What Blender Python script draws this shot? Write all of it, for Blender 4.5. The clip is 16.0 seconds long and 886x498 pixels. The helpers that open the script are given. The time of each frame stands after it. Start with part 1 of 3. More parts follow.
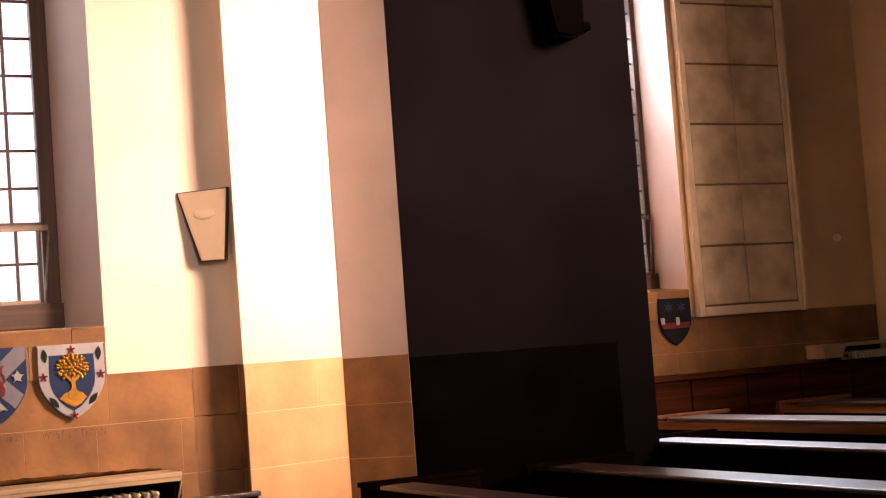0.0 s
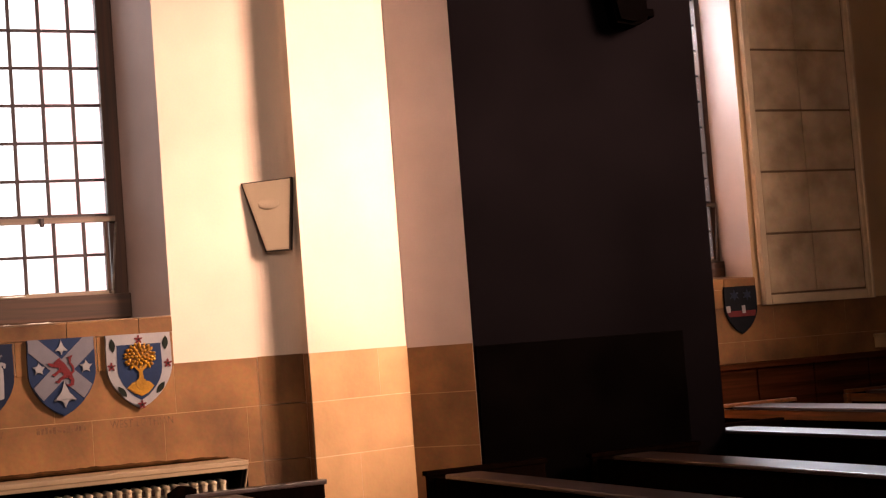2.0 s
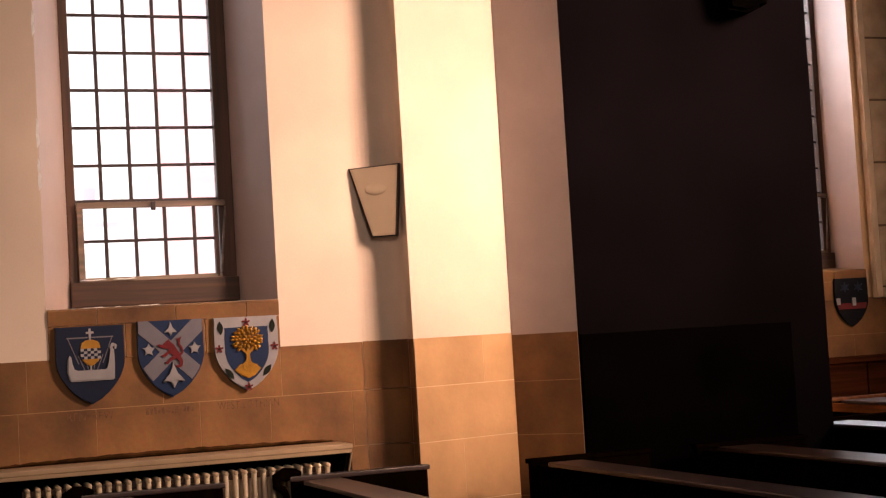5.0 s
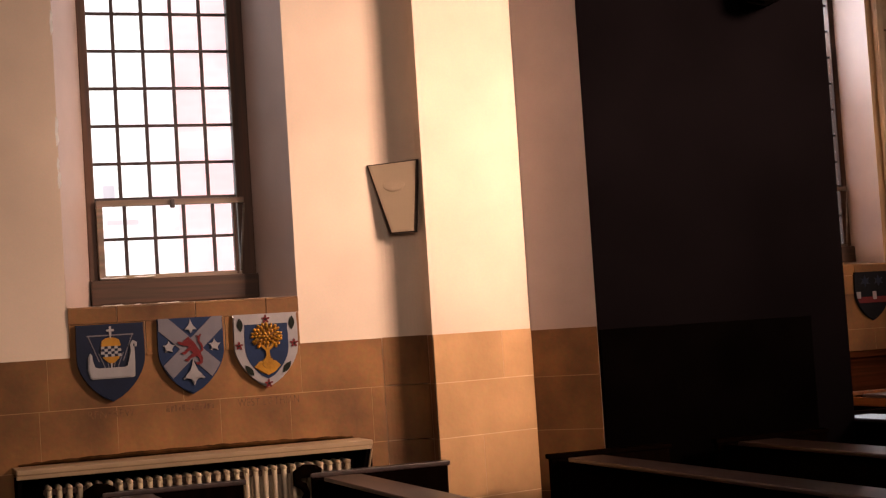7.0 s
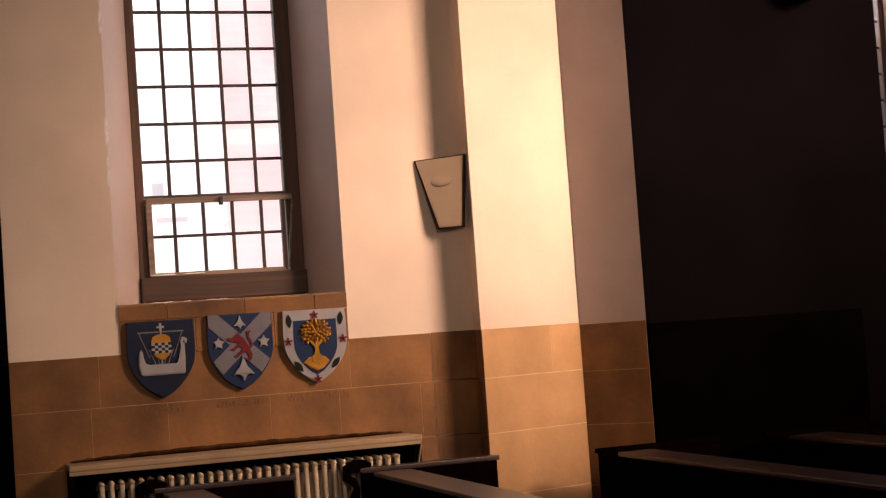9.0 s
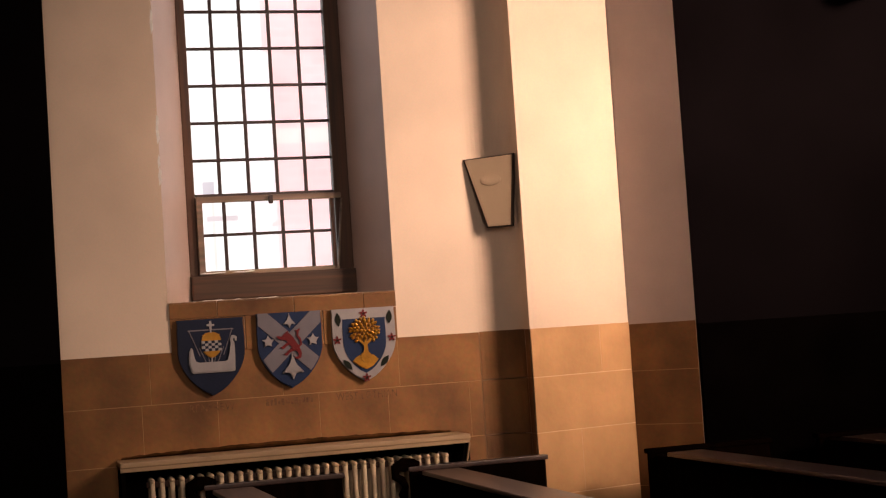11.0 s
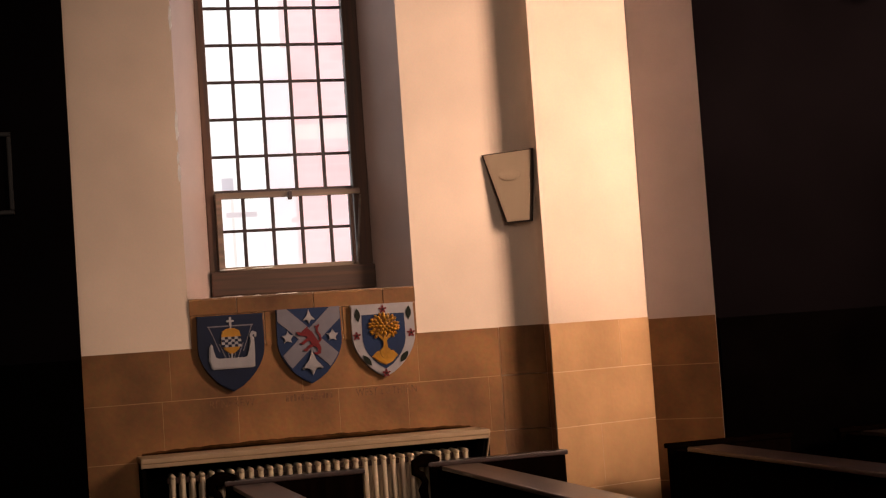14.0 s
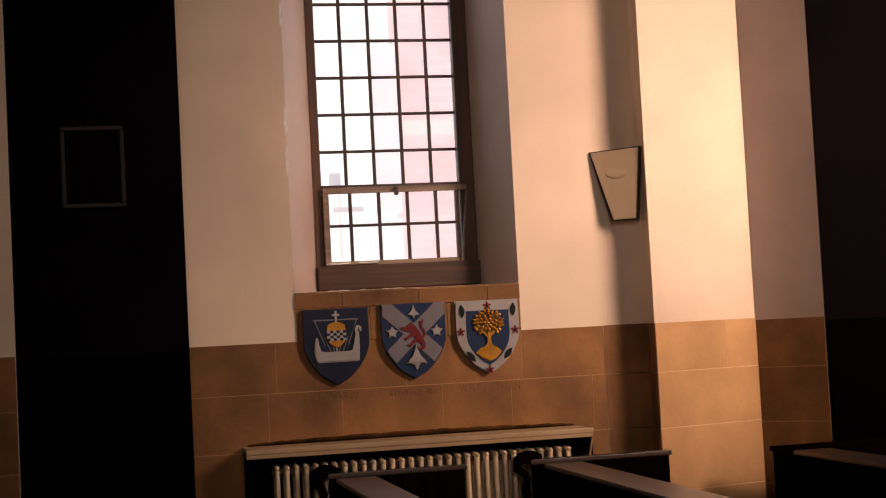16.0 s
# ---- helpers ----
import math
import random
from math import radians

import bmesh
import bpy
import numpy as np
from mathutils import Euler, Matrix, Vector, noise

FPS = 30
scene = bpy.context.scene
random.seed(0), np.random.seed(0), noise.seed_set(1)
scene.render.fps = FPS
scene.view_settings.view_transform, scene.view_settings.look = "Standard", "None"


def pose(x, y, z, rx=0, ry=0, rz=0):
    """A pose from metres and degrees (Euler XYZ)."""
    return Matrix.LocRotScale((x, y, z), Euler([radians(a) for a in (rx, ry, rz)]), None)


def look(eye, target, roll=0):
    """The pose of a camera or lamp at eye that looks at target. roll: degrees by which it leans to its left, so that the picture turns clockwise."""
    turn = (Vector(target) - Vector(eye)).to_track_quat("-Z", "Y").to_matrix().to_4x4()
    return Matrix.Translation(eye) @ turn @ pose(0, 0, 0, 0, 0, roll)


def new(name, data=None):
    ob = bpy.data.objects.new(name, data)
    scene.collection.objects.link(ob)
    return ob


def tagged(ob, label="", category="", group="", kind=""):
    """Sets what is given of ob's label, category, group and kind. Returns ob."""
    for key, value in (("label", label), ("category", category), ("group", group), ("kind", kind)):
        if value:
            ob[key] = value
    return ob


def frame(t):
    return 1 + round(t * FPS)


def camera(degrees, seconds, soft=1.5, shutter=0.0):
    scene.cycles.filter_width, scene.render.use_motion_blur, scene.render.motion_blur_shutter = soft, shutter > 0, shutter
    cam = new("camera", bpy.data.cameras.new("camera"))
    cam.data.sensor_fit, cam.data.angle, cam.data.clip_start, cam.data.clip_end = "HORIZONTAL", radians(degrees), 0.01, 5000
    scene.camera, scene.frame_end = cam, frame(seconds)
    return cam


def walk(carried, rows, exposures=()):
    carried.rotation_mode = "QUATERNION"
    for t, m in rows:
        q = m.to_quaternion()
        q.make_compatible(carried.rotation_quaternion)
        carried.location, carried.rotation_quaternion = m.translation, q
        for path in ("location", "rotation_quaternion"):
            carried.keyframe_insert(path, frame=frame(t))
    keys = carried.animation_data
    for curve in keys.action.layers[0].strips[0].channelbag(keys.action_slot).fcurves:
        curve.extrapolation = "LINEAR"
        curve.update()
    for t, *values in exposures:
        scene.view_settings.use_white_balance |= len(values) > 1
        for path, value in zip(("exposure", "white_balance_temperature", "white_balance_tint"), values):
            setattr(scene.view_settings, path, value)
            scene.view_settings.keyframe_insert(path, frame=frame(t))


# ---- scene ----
# ---- camera and its way: a hand-held pan from one standing place ----
cam = camera(31.82, 16.0, soft=1.25)
EYE = (0.0, 0.0, 1.55)
TURNS = [
    (0.0, 93.572, 4.176, -27.033),
    (0.5, 93.492, 4.342, -26.632),
    (1.0, 93.388, 4.415, -26.182),
    (1.5, 93.391, 4.294, -25.540),
    (2.0, 93.338, 4.307, -24.665),
    (2.5, 93.189, 4.150, -24.023),
    (3.0, 93.272, 4.058, -23.475),
    (3.5, 93.090, 3.922, -22.805),
    (4.0, 93.094, 3.573, -22.026),
    (6.5, 93.049, 3.647, -20.083),
    (7.0, 93.007, 3.663, -20.095),
    (7.5, 92.969, 3.731, -19.615),
    (8.0, 93.053, 3.984, -19.042),
    (8.5, 92.998, 4.161, -18.530),
    (9.0, 92.939, 3.998, -18.311),
    (11.5, 92.966, 3.824, -16.090),
    (12.0, 92.789, 3.995, -15.691),
    (12.5, 92.676, 4.343, -15.207),
    (13.0, 92.850, 4.778, -15.872),
    (13.5, 92.598, 4.284, -15.966),
    (14.0, 92.901, 3.949, -15.799),
    (14.5, 92.878, 3.426, -14.645),
    (15.0, 93.233, 3.004, -13.934),
    (15.5, 93.112, 2.857, -12.663),
    (16.0, 93.007, 2.976, -11.958),
]
walk(cam, [(t, pose(*EYE, rx, ry, rz)) for t, rx, ry, rz in TURNS],
     exposures=[(0.0, 0.72, 6500, 13), (1.5, 0.38, 6500, 13), (3.5, 0.0, 6500, 13), (7.0, -0.36, 6500, 11), (12.5, -0.58, 6500, 9), (16.0, -0.66, 6500, 9)])

# ---- light ----
world = bpy.data.worlds.new("world")
scene.world = world
world.use_nodes = True
world.node_tree.nodes["Background"].inputs[0].default_value = (0.75, 0.85, 1.0, 1)
world.node_tree.nodes["Background"].inputs[1].default_value = 0.12


def area(name, at, target, sx, sy, watts, colour, spread=180):
    data = bpy.data.lights.new(name, "AREA")
    data.shape, data.size, data.size_y, data.energy, data.color = "RECTANGLE", sx, sy, watts, colour
    data.spread = radians(spread)
    ob = new(name, data)
    ob.matrix_world = look(at, target)
    return ob


# daylight in the tall side window of the nave and the two bay windows
area("side_window_daylight", (8.8, 2.7, 5.1), (5.0, 8.0, 2.9), 5.0, 2.4, 192, (1.0, 0.665, 0.50), 33)
# added fill lamp behind the camera, with no known window there
area("rear_fill_light", (0.4, -2.9, 4.6), (1.6, 8.0, 1.6), 2.8, 2.6, 34, (1.0, 0.74, 0.60), 60)
area("bay_window_daylight", (1.56, 8.64, 4.62), (1.56, 6.2, 0.9), 0.8, 0.9, 16, (1.0, 0.92, 0.98), 80)
area("transept_window_daylight", (6.7, 10.49, 4.45), (6.5, 6.4, 0.9), 0.8, 1.3, 165, (0.86, 0.90, 1.0), 58)


# ---- materials ----
def material(name, base, rough=0.7, metal=0.0, vary=0.12, scale=3.0, fine=60.0, bump=0.15, tint=None, island=0.0, shine=0.5):
    m = bpy.data.materials.new(name)
    m.use_nodes = True
    n, l = m.node_tree.nodes, m.node_tree.links
    b = n["Principled BSDF"]
    b.inputs["Roughness"].default_value, b.inputs["Metallic"].default_value = rough, metal
    b.inputs["Specular IOR Level"].default_value = shine
    co = n.new("ShaderNodeTexCoord")
    big, small = n.new("ShaderNodeTexNoise"), n.new("ShaderNodeTexNoise")
    big.inputs["Scale"].default_value, small.inputs["Scale"].default_value = scale, fine
    big.inputs["Detail"].default_value, small.inputs["Detail"].default_value = 5, 4
    ramp = n.new("ShaderNodeValToRGB")
    dark = tuple(c * (1 - vary * 2.2) for c in (tint or base))
    light = tuple(min(1, c * (1 + vary)) for c in base)
    ramp.color_ramp.elements[0].color, ramp.color_ramp.elements[1].color = (*dark, 1), (*light, 1)
    ramp.color_ramp.elements[0].position, ramp.color_ramp.elements[1].position = 0.28, 0.66
    l.new(co.outputs["Object"], big.inputs["Vector"])
    l.new(co.outputs["Object"], small.inputs["Vector"])
    l.new(big.outputs["Fac"], ramp.inputs["Fac"])
    mix = n.new("ShaderNodeMix")
    mix.data_type, mix.blend_type = "RGBA", "MULTIPLY"
    mix.inputs[0].default_value = vary * 1.5
    l.new(ramp.outputs["Color"], mix.inputs[6])
    l.new(small.outputs["Color"], mix.inputs[7])
    last = mix.outputs[2]
    if island:
        info, hsv, mp = n.new("ShaderNodeObjectInfo"), n.new("ShaderNodeHueSaturation"), n.new("ShaderNodeMapRange")
        mp.inputs[3].default_value, mp.inputs[4].default_value = 1 - island, 1 + island
        l.new(info.outputs["Random"], mp.inputs[0])
        l.new(mp.outputs[0], hsv.inputs["Value"])
        l.new(last, hsv.inputs["Color"])
        last = hsv.outputs["Color"]
    l.new(last, b.inputs["Base Color"])
    bp = n.new("ShaderNodeBump")
    bp.inputs["Strength"].default_value, bp.inputs["Distance"].default_value = bump, 0.004
    l.new(small.outputs["Fac"], bp.inputs["Height"])
    l.new(bp.outputs[0], b.inputs["Normal"])
    return m


def wood(name, base, rough=0.35, along="Y", gloss=0.0, shine=0.4):
    m = material(name, base, rough, 0, 0.25, 2.0, 30, 0.12, None, 0, shine)
    n, l = m.node_tree.nodes, m.node_tree.links
    mp = n.new("ShaderNodeMapping")
    s = {"X": (0.6, 14, 14), "Y": (14, 0.6, 14), "Z": (14, 14, 0.6)}[along]
    mp.inputs["Scale"].default_value = s
    co = [x for x in n if x.type == "TEX_COORD"][0]
    l.new(co.outputs["Object"], mp.inputs[0])
    for x in n:
        if x.type == "TEX_NOISE":
            l.new(mp.outputs[0], x.inputs["Vector"])
            x.inputs["Scale"].default_value = min(x.inputs["Scale"].default_value, 4)
    if gloss:
        n["Principled BSDF"].inputs["Coat Weight"].default_value = gloss
        n["Principled BSDF"].inputs["Coat Roughness"].default_value = 0.34
    return m


def glow(name, colour, strength):
    m = bpy.data.materials.new(name)
    m.use_nodes = True
    n, l = m.node_tree.nodes, m.node_tree.links
    n.remove(n["Principled BSDF"])
    e = n.new("ShaderNodeEmission")
    e.inputs[0].default_value, e.inputs[1].default_value = (*colour, 1), strength
    l.new(e.outputs[0], n["Material Output"].inputs[0])
    return m


def glass(name):
    m = bpy.data.materials.new(name)
    m.use_nodes = True
    n, l = m.node_tree.nodes, m.node_tree.links
    b = n["Principled BSDF"]
    b.inputs["Base Color"].default_value = (0.97, 0.98, 0.97, 1)
    b.inputs["Transmission Weight"].default_value, b.inputs["Roughness"].default_value, b.inputs["IOR"].default_value = 1, 0.02, 1.1
    return m


# the bay's cream plaster again, with dim light put into a brown colour
DIM_PLASTER = material("dim_plaster", (0.50, 0.345, 0.195), 0.9, 0, 0.1, 1.0, 80, 0.1)
PLASTER = material("cream_plaster", (0.72, 0.58, 0.458), 0.85, 0, 0.08, 1.2, 90, 0.1)
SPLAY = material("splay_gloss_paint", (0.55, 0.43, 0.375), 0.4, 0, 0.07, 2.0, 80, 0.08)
# darker copy of the splay paint, carrying the shade of the pier return
REVEAL = material("shaded_mauve_paint", (0.43, 0.335, 0.30), 0.4, 0, 0.07, 2.0, 80, 0.08)
# one sandstone twice: sooty with shade in its tone, and a lit copy
STONE = material("sooty_shaded_sandstone", (0.225, 0.102, 0.030), 0.8, 0, 0.22, 2.6, 45, 0.3, (0.175, 0.072, 0.020), 0.08)
LIT_STONE = material("lit_sandstone", (0.50, 0.285, 0.130), 0.8, 0, 0.10, 2.4, 45, 0.3, (0.47, 0.255, 0.110), 0.05)
LIT_MORTAR = material("lit_mortar", (0.68, 0.46, 0.27), 0.9, 0, 0.1, 6, 90, 0.2)
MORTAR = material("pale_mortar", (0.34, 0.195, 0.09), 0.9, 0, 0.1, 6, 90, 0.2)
# the piers' deep shadow is put into these near-black base colours
PIER_DARK = material("shade_dark_plaster", (0.0041, 0.0031, 0.0036), 0.9, 0, 0.12, 1.5, 70, 0.1, None, 0, 0.0)
PIER_DADO = material("shade_black", (0.0016, 0.0011, 0.001), 0.9, 0, 0.2, 3, 60, 0.15, None, 0, 0.0)
FRAME = wood("window_timber", (0.085, 0.034, 0.015), 0.5, "Z")
BOTTOM = wood("worn_bottom_rail", (0.07, 0.029, 0.012), 0.5, "X")
RAIL = wood("pale_sash_timber", (0.24, 0.17, 0.12), 0.45, "X")
LEAD = material("lead_cames", (0.035, 0.02, 0.02), 0.5, 0.3, 0.1, 10, 90, 0.1)
GLASS = glass("clear_glass")
CREAM = material("cream_enamel", (0.52, 0.41, 0.28), 0.4, 0, 0.08, 6, 50, 0.08)
PIPE_BROWN = material("dark_brown_pipe", (0.05, 0.02, 0.010), 0.7, 0, 0.2, 12, 60, 0.2)
SHELF = material("shelf_paint", (0.42, 0.285, 0.16), 0.55, 0, 0.1, 4, 60, 0.1)
# shade inside the radiator recess, put into a near-black colour
RECESS = material("recess_shade", (0.004, 0.003, 0.0025), 0.9, 0, 0.2, 4, 50, 0.1, None, 0, 0.0)
SPEAKER = material("beige_cabinet", (0.54, 0.41, 0.28), 0.7, 0, 0.05, 3, 220, 0.25)
SPEAKER_EDGE = material("dark_cabinet_edge", (0.05, 0.03, 0.02), 0.6, 0, 0.1, 5, 60, 0.1)
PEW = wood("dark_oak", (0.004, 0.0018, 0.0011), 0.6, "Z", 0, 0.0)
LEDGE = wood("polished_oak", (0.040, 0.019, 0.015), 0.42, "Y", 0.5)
# brighter copy of the pew oak, with light on the edges put in
OAK = wood("lit_oak", (0.22, 0.075, 0.022), 0.45, "Y", 0, 0.2)
BLACK_OAK = wood("blackened_oak", (0.05, 0.015, 0.006), 0.6, "X", 0, 0.0)
TABLET_JOINT = material("tablet_joint", (0.17, 0.11, 0.06), 0.9, 0, 0.1, 9, 60, 0.2)
FRAME_DARK = material("dark_frame_paint", (0.005, 0.004, 0.0035), 0.7, 0, 0.1, 9, 60, 0.1)
FLOOR = wood("floorboards", (0.10, 0.06, 0.035), 0.5, "Y")
TABLET = material("carved_tablet", (0.56, 0.43, 0.29), 0.85, 0, 0.13, 4, 22, 0.9, (0.50, 0.37, 0.23), 0.07)
TABLET_RIM = material("tablet_rim", (0.58, 0.455, 0.305), 0.7, 0, 0.08, 5, 60, 0.2)
BLUE = material("heraldic_blue", (0.007, 0.020, 0.066), 0.4, 0, 0.1, 8, 70, 0.2, None, 0, 0.25)
DEEPBLUE = material("deep_blue", (0.006, 0.011, 0.033), 0.4, 0, 0.1, 8, 70, 0.2, None, 0, 0.2)
SILVER = material("silver_paint", (0.37, 0.35, 0.36), 0.28, 0.3, 0.08, 8, 70, 0.2)
GREY = material("grey_band", (0.125, 0.115, 0.14), 0.5, 0, 0.08, 8, 70, 0.2)
RED = material("heraldic_red", (0.13, 0.006, 0.009), 0.45, 0, 0.1, 9, 70, 0.2, None, 0, 0.25)
GOLD = material("gilding", (0.46, 0.215, 0.014), 0.35, 0.35, 0.15, 14, 60, 0.4)
OLDGOLD = material("dull_gilding", (0.22, 0.085, 0.008), 0.5, 0.2, 0.2, 20, 60, 0.4)
GREEN = material("dark_green_leaf", (0.009, 0.012, 0.008), 0.5, 0, 0.1, 9, 60, 0.2, None, 0, 0.1)
# blue of the next bay's shield, darkened to carry its shadow
NIGHT = material("shade_blue", (0.005, 0.006, 0.009), 0.6, 0, 0.1, 8, 70, 0.2, None, 0, 0.1)
INK = material("worn_lettering", (0.17, 0.075, 0.028), 0.85, 0, 0.25, 40, 90, 0.1)
WHITEPLASTIC = material("white_plastic", (0.7, 0.66, 0.58), 0.4, 0, 0.05, 5, 60, 0.05)


# ---- mesh helpers ----
def mesh(name, bm, mat, smooth=False):
    bmesh.ops.recalc_face_normals(bm, faces=bm.faces)
    me = bpy.data.meshes.new(name)
    bm.to_mesh(me)
    bm.free()
    me.materials.append(mat)
    if smooth:
        for p in me.polygons:
            p.use_smooth = True
    return me


def part(name, bm, mat, parent=None, label="", smooth=False):
    ob = new(name, mesh(name, bm, mat, smooth))
    if parent is not None:
        ob.parent = parent
    if label:
        tagged(ob, label)
    return ob


def thing(name, label, category, group="", kind="", at=(0, 0, 0), turn=0):
    ob = new(name)
    ob.matrix_world = pose(*at, 0, 0, turn)
    ob.empty_display_size = 0.1
    return tagged(ob, label, category, group, kind)


def box(x0, x1, y0, y1, z0, z1, bevel=0.0, bm=None):
    bm = bm or bmesh.new()
    r = bmesh.ops.create_cube(bm, size=1)
    for v in r["verts"]:
        v.co = Vector(((x0 + x1) / 2 + v.co.x * (x1 - x0), (y0 + y1) / 2 + v.co.y * (y1 - y0), (z0 + z1) / 2 + v.co.z * (z1 - z0)))
    if bevel:
        edges = list({e for v in r["verts"] for e in v.link_edges})
        bmesh.ops.bevel(bm, geom=edges, offset=bevel, segments=2, affect="EDGES", profile=0.6)
    return bm


def prism(points, depth, axis="y", at=0.0, bevel=0.0, bm=None):
    """A plane outline (x, z), or (x, y) for axis z, pulled out by depth; the face at `at` is the front."""
    bm = bm or bmesh.new()
    put = (lambda a, b, c: (a, c, b)) if axis == "y" else (lambda a, b, c: (a, b, c))
    front = [bm.verts.new(put(a, b, at)) for a, b in points]
    back = [bm.verts.new(put(a, b, at + depth)) for a, b in points]
    f = bm.faces.new(front)
    bm.faces.new(back[::-1])
    n = len(points)
    for i in range(n):
        bm.faces.new((front[i], back[i], back[(i + 1) % n], front[(i + 1) % n]))
    if bevel:
        bmesh.ops.bevel(bm, geom=list(f.edges), offset=bevel, segments=2, affect="EDGES")
    return bm


# ---- setting ----
WALL_Y = 8.158       # face of the bay wall
BACK_Y = 10.0        # face of the deeper transept wall
DADO, JOINT = 1.533, 1.267


def setting(name, bm, mat, label):
    return tagged(part(name, bm, mat), label, name.split("_")[0], "", "structure")


setting("floor", box(-6, 9.4, -3.2, 10.6, -0.2, 0), FLOOR, "dark boarded church floor under the pews")
setting("ceiling", box(-6.2, 9.6, -3.4, 11, 8.0, 8.2), PLASTER, "plain pale ceiling high above the nave")
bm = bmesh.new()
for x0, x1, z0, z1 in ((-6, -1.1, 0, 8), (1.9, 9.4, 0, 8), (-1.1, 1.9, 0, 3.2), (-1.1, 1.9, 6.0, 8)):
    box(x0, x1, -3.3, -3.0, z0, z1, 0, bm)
setting("wall_south", bm, PLASTER, "plain plastered wall behind the nave with one opening added for fill light")
setting("wall_west", box(-6.2, -6, -3.3, 10.9, 0, 8), PLASTER, "plain plastered end wall of the church")

# side wall with the tall window that lights the bay
SIDE = [(-3.3, -0.1, 0, 8), (6.1, 10.4, 0, 8), (-0.1, 6.1, 0, 2.8), (-0.1, 6.1, 6.4, 8)]
bm = bmesh.new()
for y0, y1, z0, z1 in SIDE:
    box(9.22, 9.5, y0, y1, z0, z1, 0, bm)
setting("wall_east", bm, DIM_PLASTER, "plastered side wall with a tall window opening, dimness put into its brown colour")


def splay_wall(name, x0, x1, top, face, j0, j1, g0, g1, depth, sill, head, mat, label):
    """A wall facing the nave with one window opening whose jambs narrow towards the glass."""
    bm = bmesh.new()
    out = face + depth + 0.12
    box(x0, j0, face, out, 0, top, 0, bm)
    box(j1, x1, face, out, 0, top, 0, bm)
    box(j0, j1, face, out, 0, sill - 0.002, 0, bm)
    box(j0, j1, face, out, head, top, 0, bm)
    w = setting(name, bm, mat, label)
    for a, b in ((j0, g0), (j1, g1)):
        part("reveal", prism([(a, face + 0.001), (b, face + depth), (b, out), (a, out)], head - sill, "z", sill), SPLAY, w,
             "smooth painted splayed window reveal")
    return w


wall_north = splay_wall("wall_north", 0.10, 2.84, 8, WALL_Y, 0.937, 2.160, 1.108, 2.027, 0.35, 1.79, 5.2, PLASTER,
                        "cream plastered bay wall above a sandstone dado")
wall_transept = splay_wall("wall_transept", 5.30, 9.22, 8, BACK_Y, 6.15, 7.29, 6.29, 7.246, 0.35, 1.855, 5.2, DIM_PLASTER,
                           "plastered wall of the deeper bay, dimness put into its brown colour")
wall_next = setting("wall_next_bay", box(-3.6, -0.461, 7.746, 8.5, 0, 8), PLASTER,
                    "cream plastered wall of the neighbouring bay")

# splayed buttress face between bay wall and pier
A, B, C = (2.843, 7.94), (3.500, 8.125), (3.772, 7.82)
buttress = setting("wall_buttress", prism([A, B, (3.52, 8.75), (2.843, 8.75)], 8, "z", 0), PLASTER, "cream plastered buttress catching strong daylight")
# the bay wall turns forward into the buttress in a small cove
def cove(name, z0, z1, inset, mat, parent, label):
    bm = bmesh.new()
    cx, cy, rx, ry = A[0] - 0.22, WALL_Y - 0.15, 0.22, 0.149
    lo, hi = [], []
    for i in range(15):
        a = math.pi / 2 * i / 14
        p = (cx + (rx - inset) * math.sin(a), cy + (ry - inset) * math.cos(a))
        lo.append(bm.verts.new((*p, z0)))
        hi.append(bm.verts.new((*p, z1)))
    e = [bm.verts.new((A[0], WALL_Y, z)) for z in (z0, z1)]
    for i in range(14):
        bm.faces.new((lo[i], lo[i + 1], hi[i + 1], hi[i]))
    bm.faces.new([*hi, e[1]])
    bm.faces.new([*lo, e[0]])
    bm.faces.new((lo[-1], e[0], e[1], hi[-1]))
    bm.faces.new((e[0], lo[0], hi[0], e[1]))
    return part(name, bm, mat, parent, label)


cove("cove", DADO, 8.0, 0.0, PLASTER, wall_north, "rounded plaster corner")
cove("cove_stone", 1.269, DADO, 0.006, STONE, wall_north, "rounded sandstone corner")
cove("cove_stone", 0.969, 1.265, 0.006, STONE, wall_north, "rounded sandstone corner")
cove("cove_stone", 0.0, 0.965, 0.006, STONE, wall_north, "rounded sandstone corner")
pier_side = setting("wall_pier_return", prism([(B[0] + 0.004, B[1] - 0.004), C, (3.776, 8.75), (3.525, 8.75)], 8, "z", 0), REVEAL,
                    "pier return above sandstone, shade put into its mauve paint")
pier_east = setting("pier_east", box(3.776, 5.407, 7.82, 8.7, 0, 8, 0.004), PIER_DARK, "church pier above a dado, shade put into its near-black colour")
pier_west = setting("pier_west", box(-0.457, 0.364, 7.75, 8.7, 0, 8, 0.004), PIER_DARK, "church pier with a small frame, shade put into its near-black colour")
part("dado_panel", box(3.780, 5.15, 7.805, 7.82, 0, 1.50, 0.004), PIER_DADO, pier_east, "lower dado with shade put into its black colour")
part("dado_panel", box(-0.455, 0.362, 7.735, 7.75, 0, 1.515, 0.004), PIER_DADO, pier_west, "lower dado with shade put into its black colour")
setting("wall_fill", box(5.30, 5.45, 8.7, 10.4, 0, 8), PLASTER, "plain return wall beside the pier")

# ---- backdrop outside the windows: white sky and a pink brick house, both glowing into overexposure ----
setting("backdrop", box(-3, 14, 13.0, 13.05, -1, 9), glow("bright_sky", (1.0, 0.95, 0.955), 1.9), "white overexposed sky outside the windows")


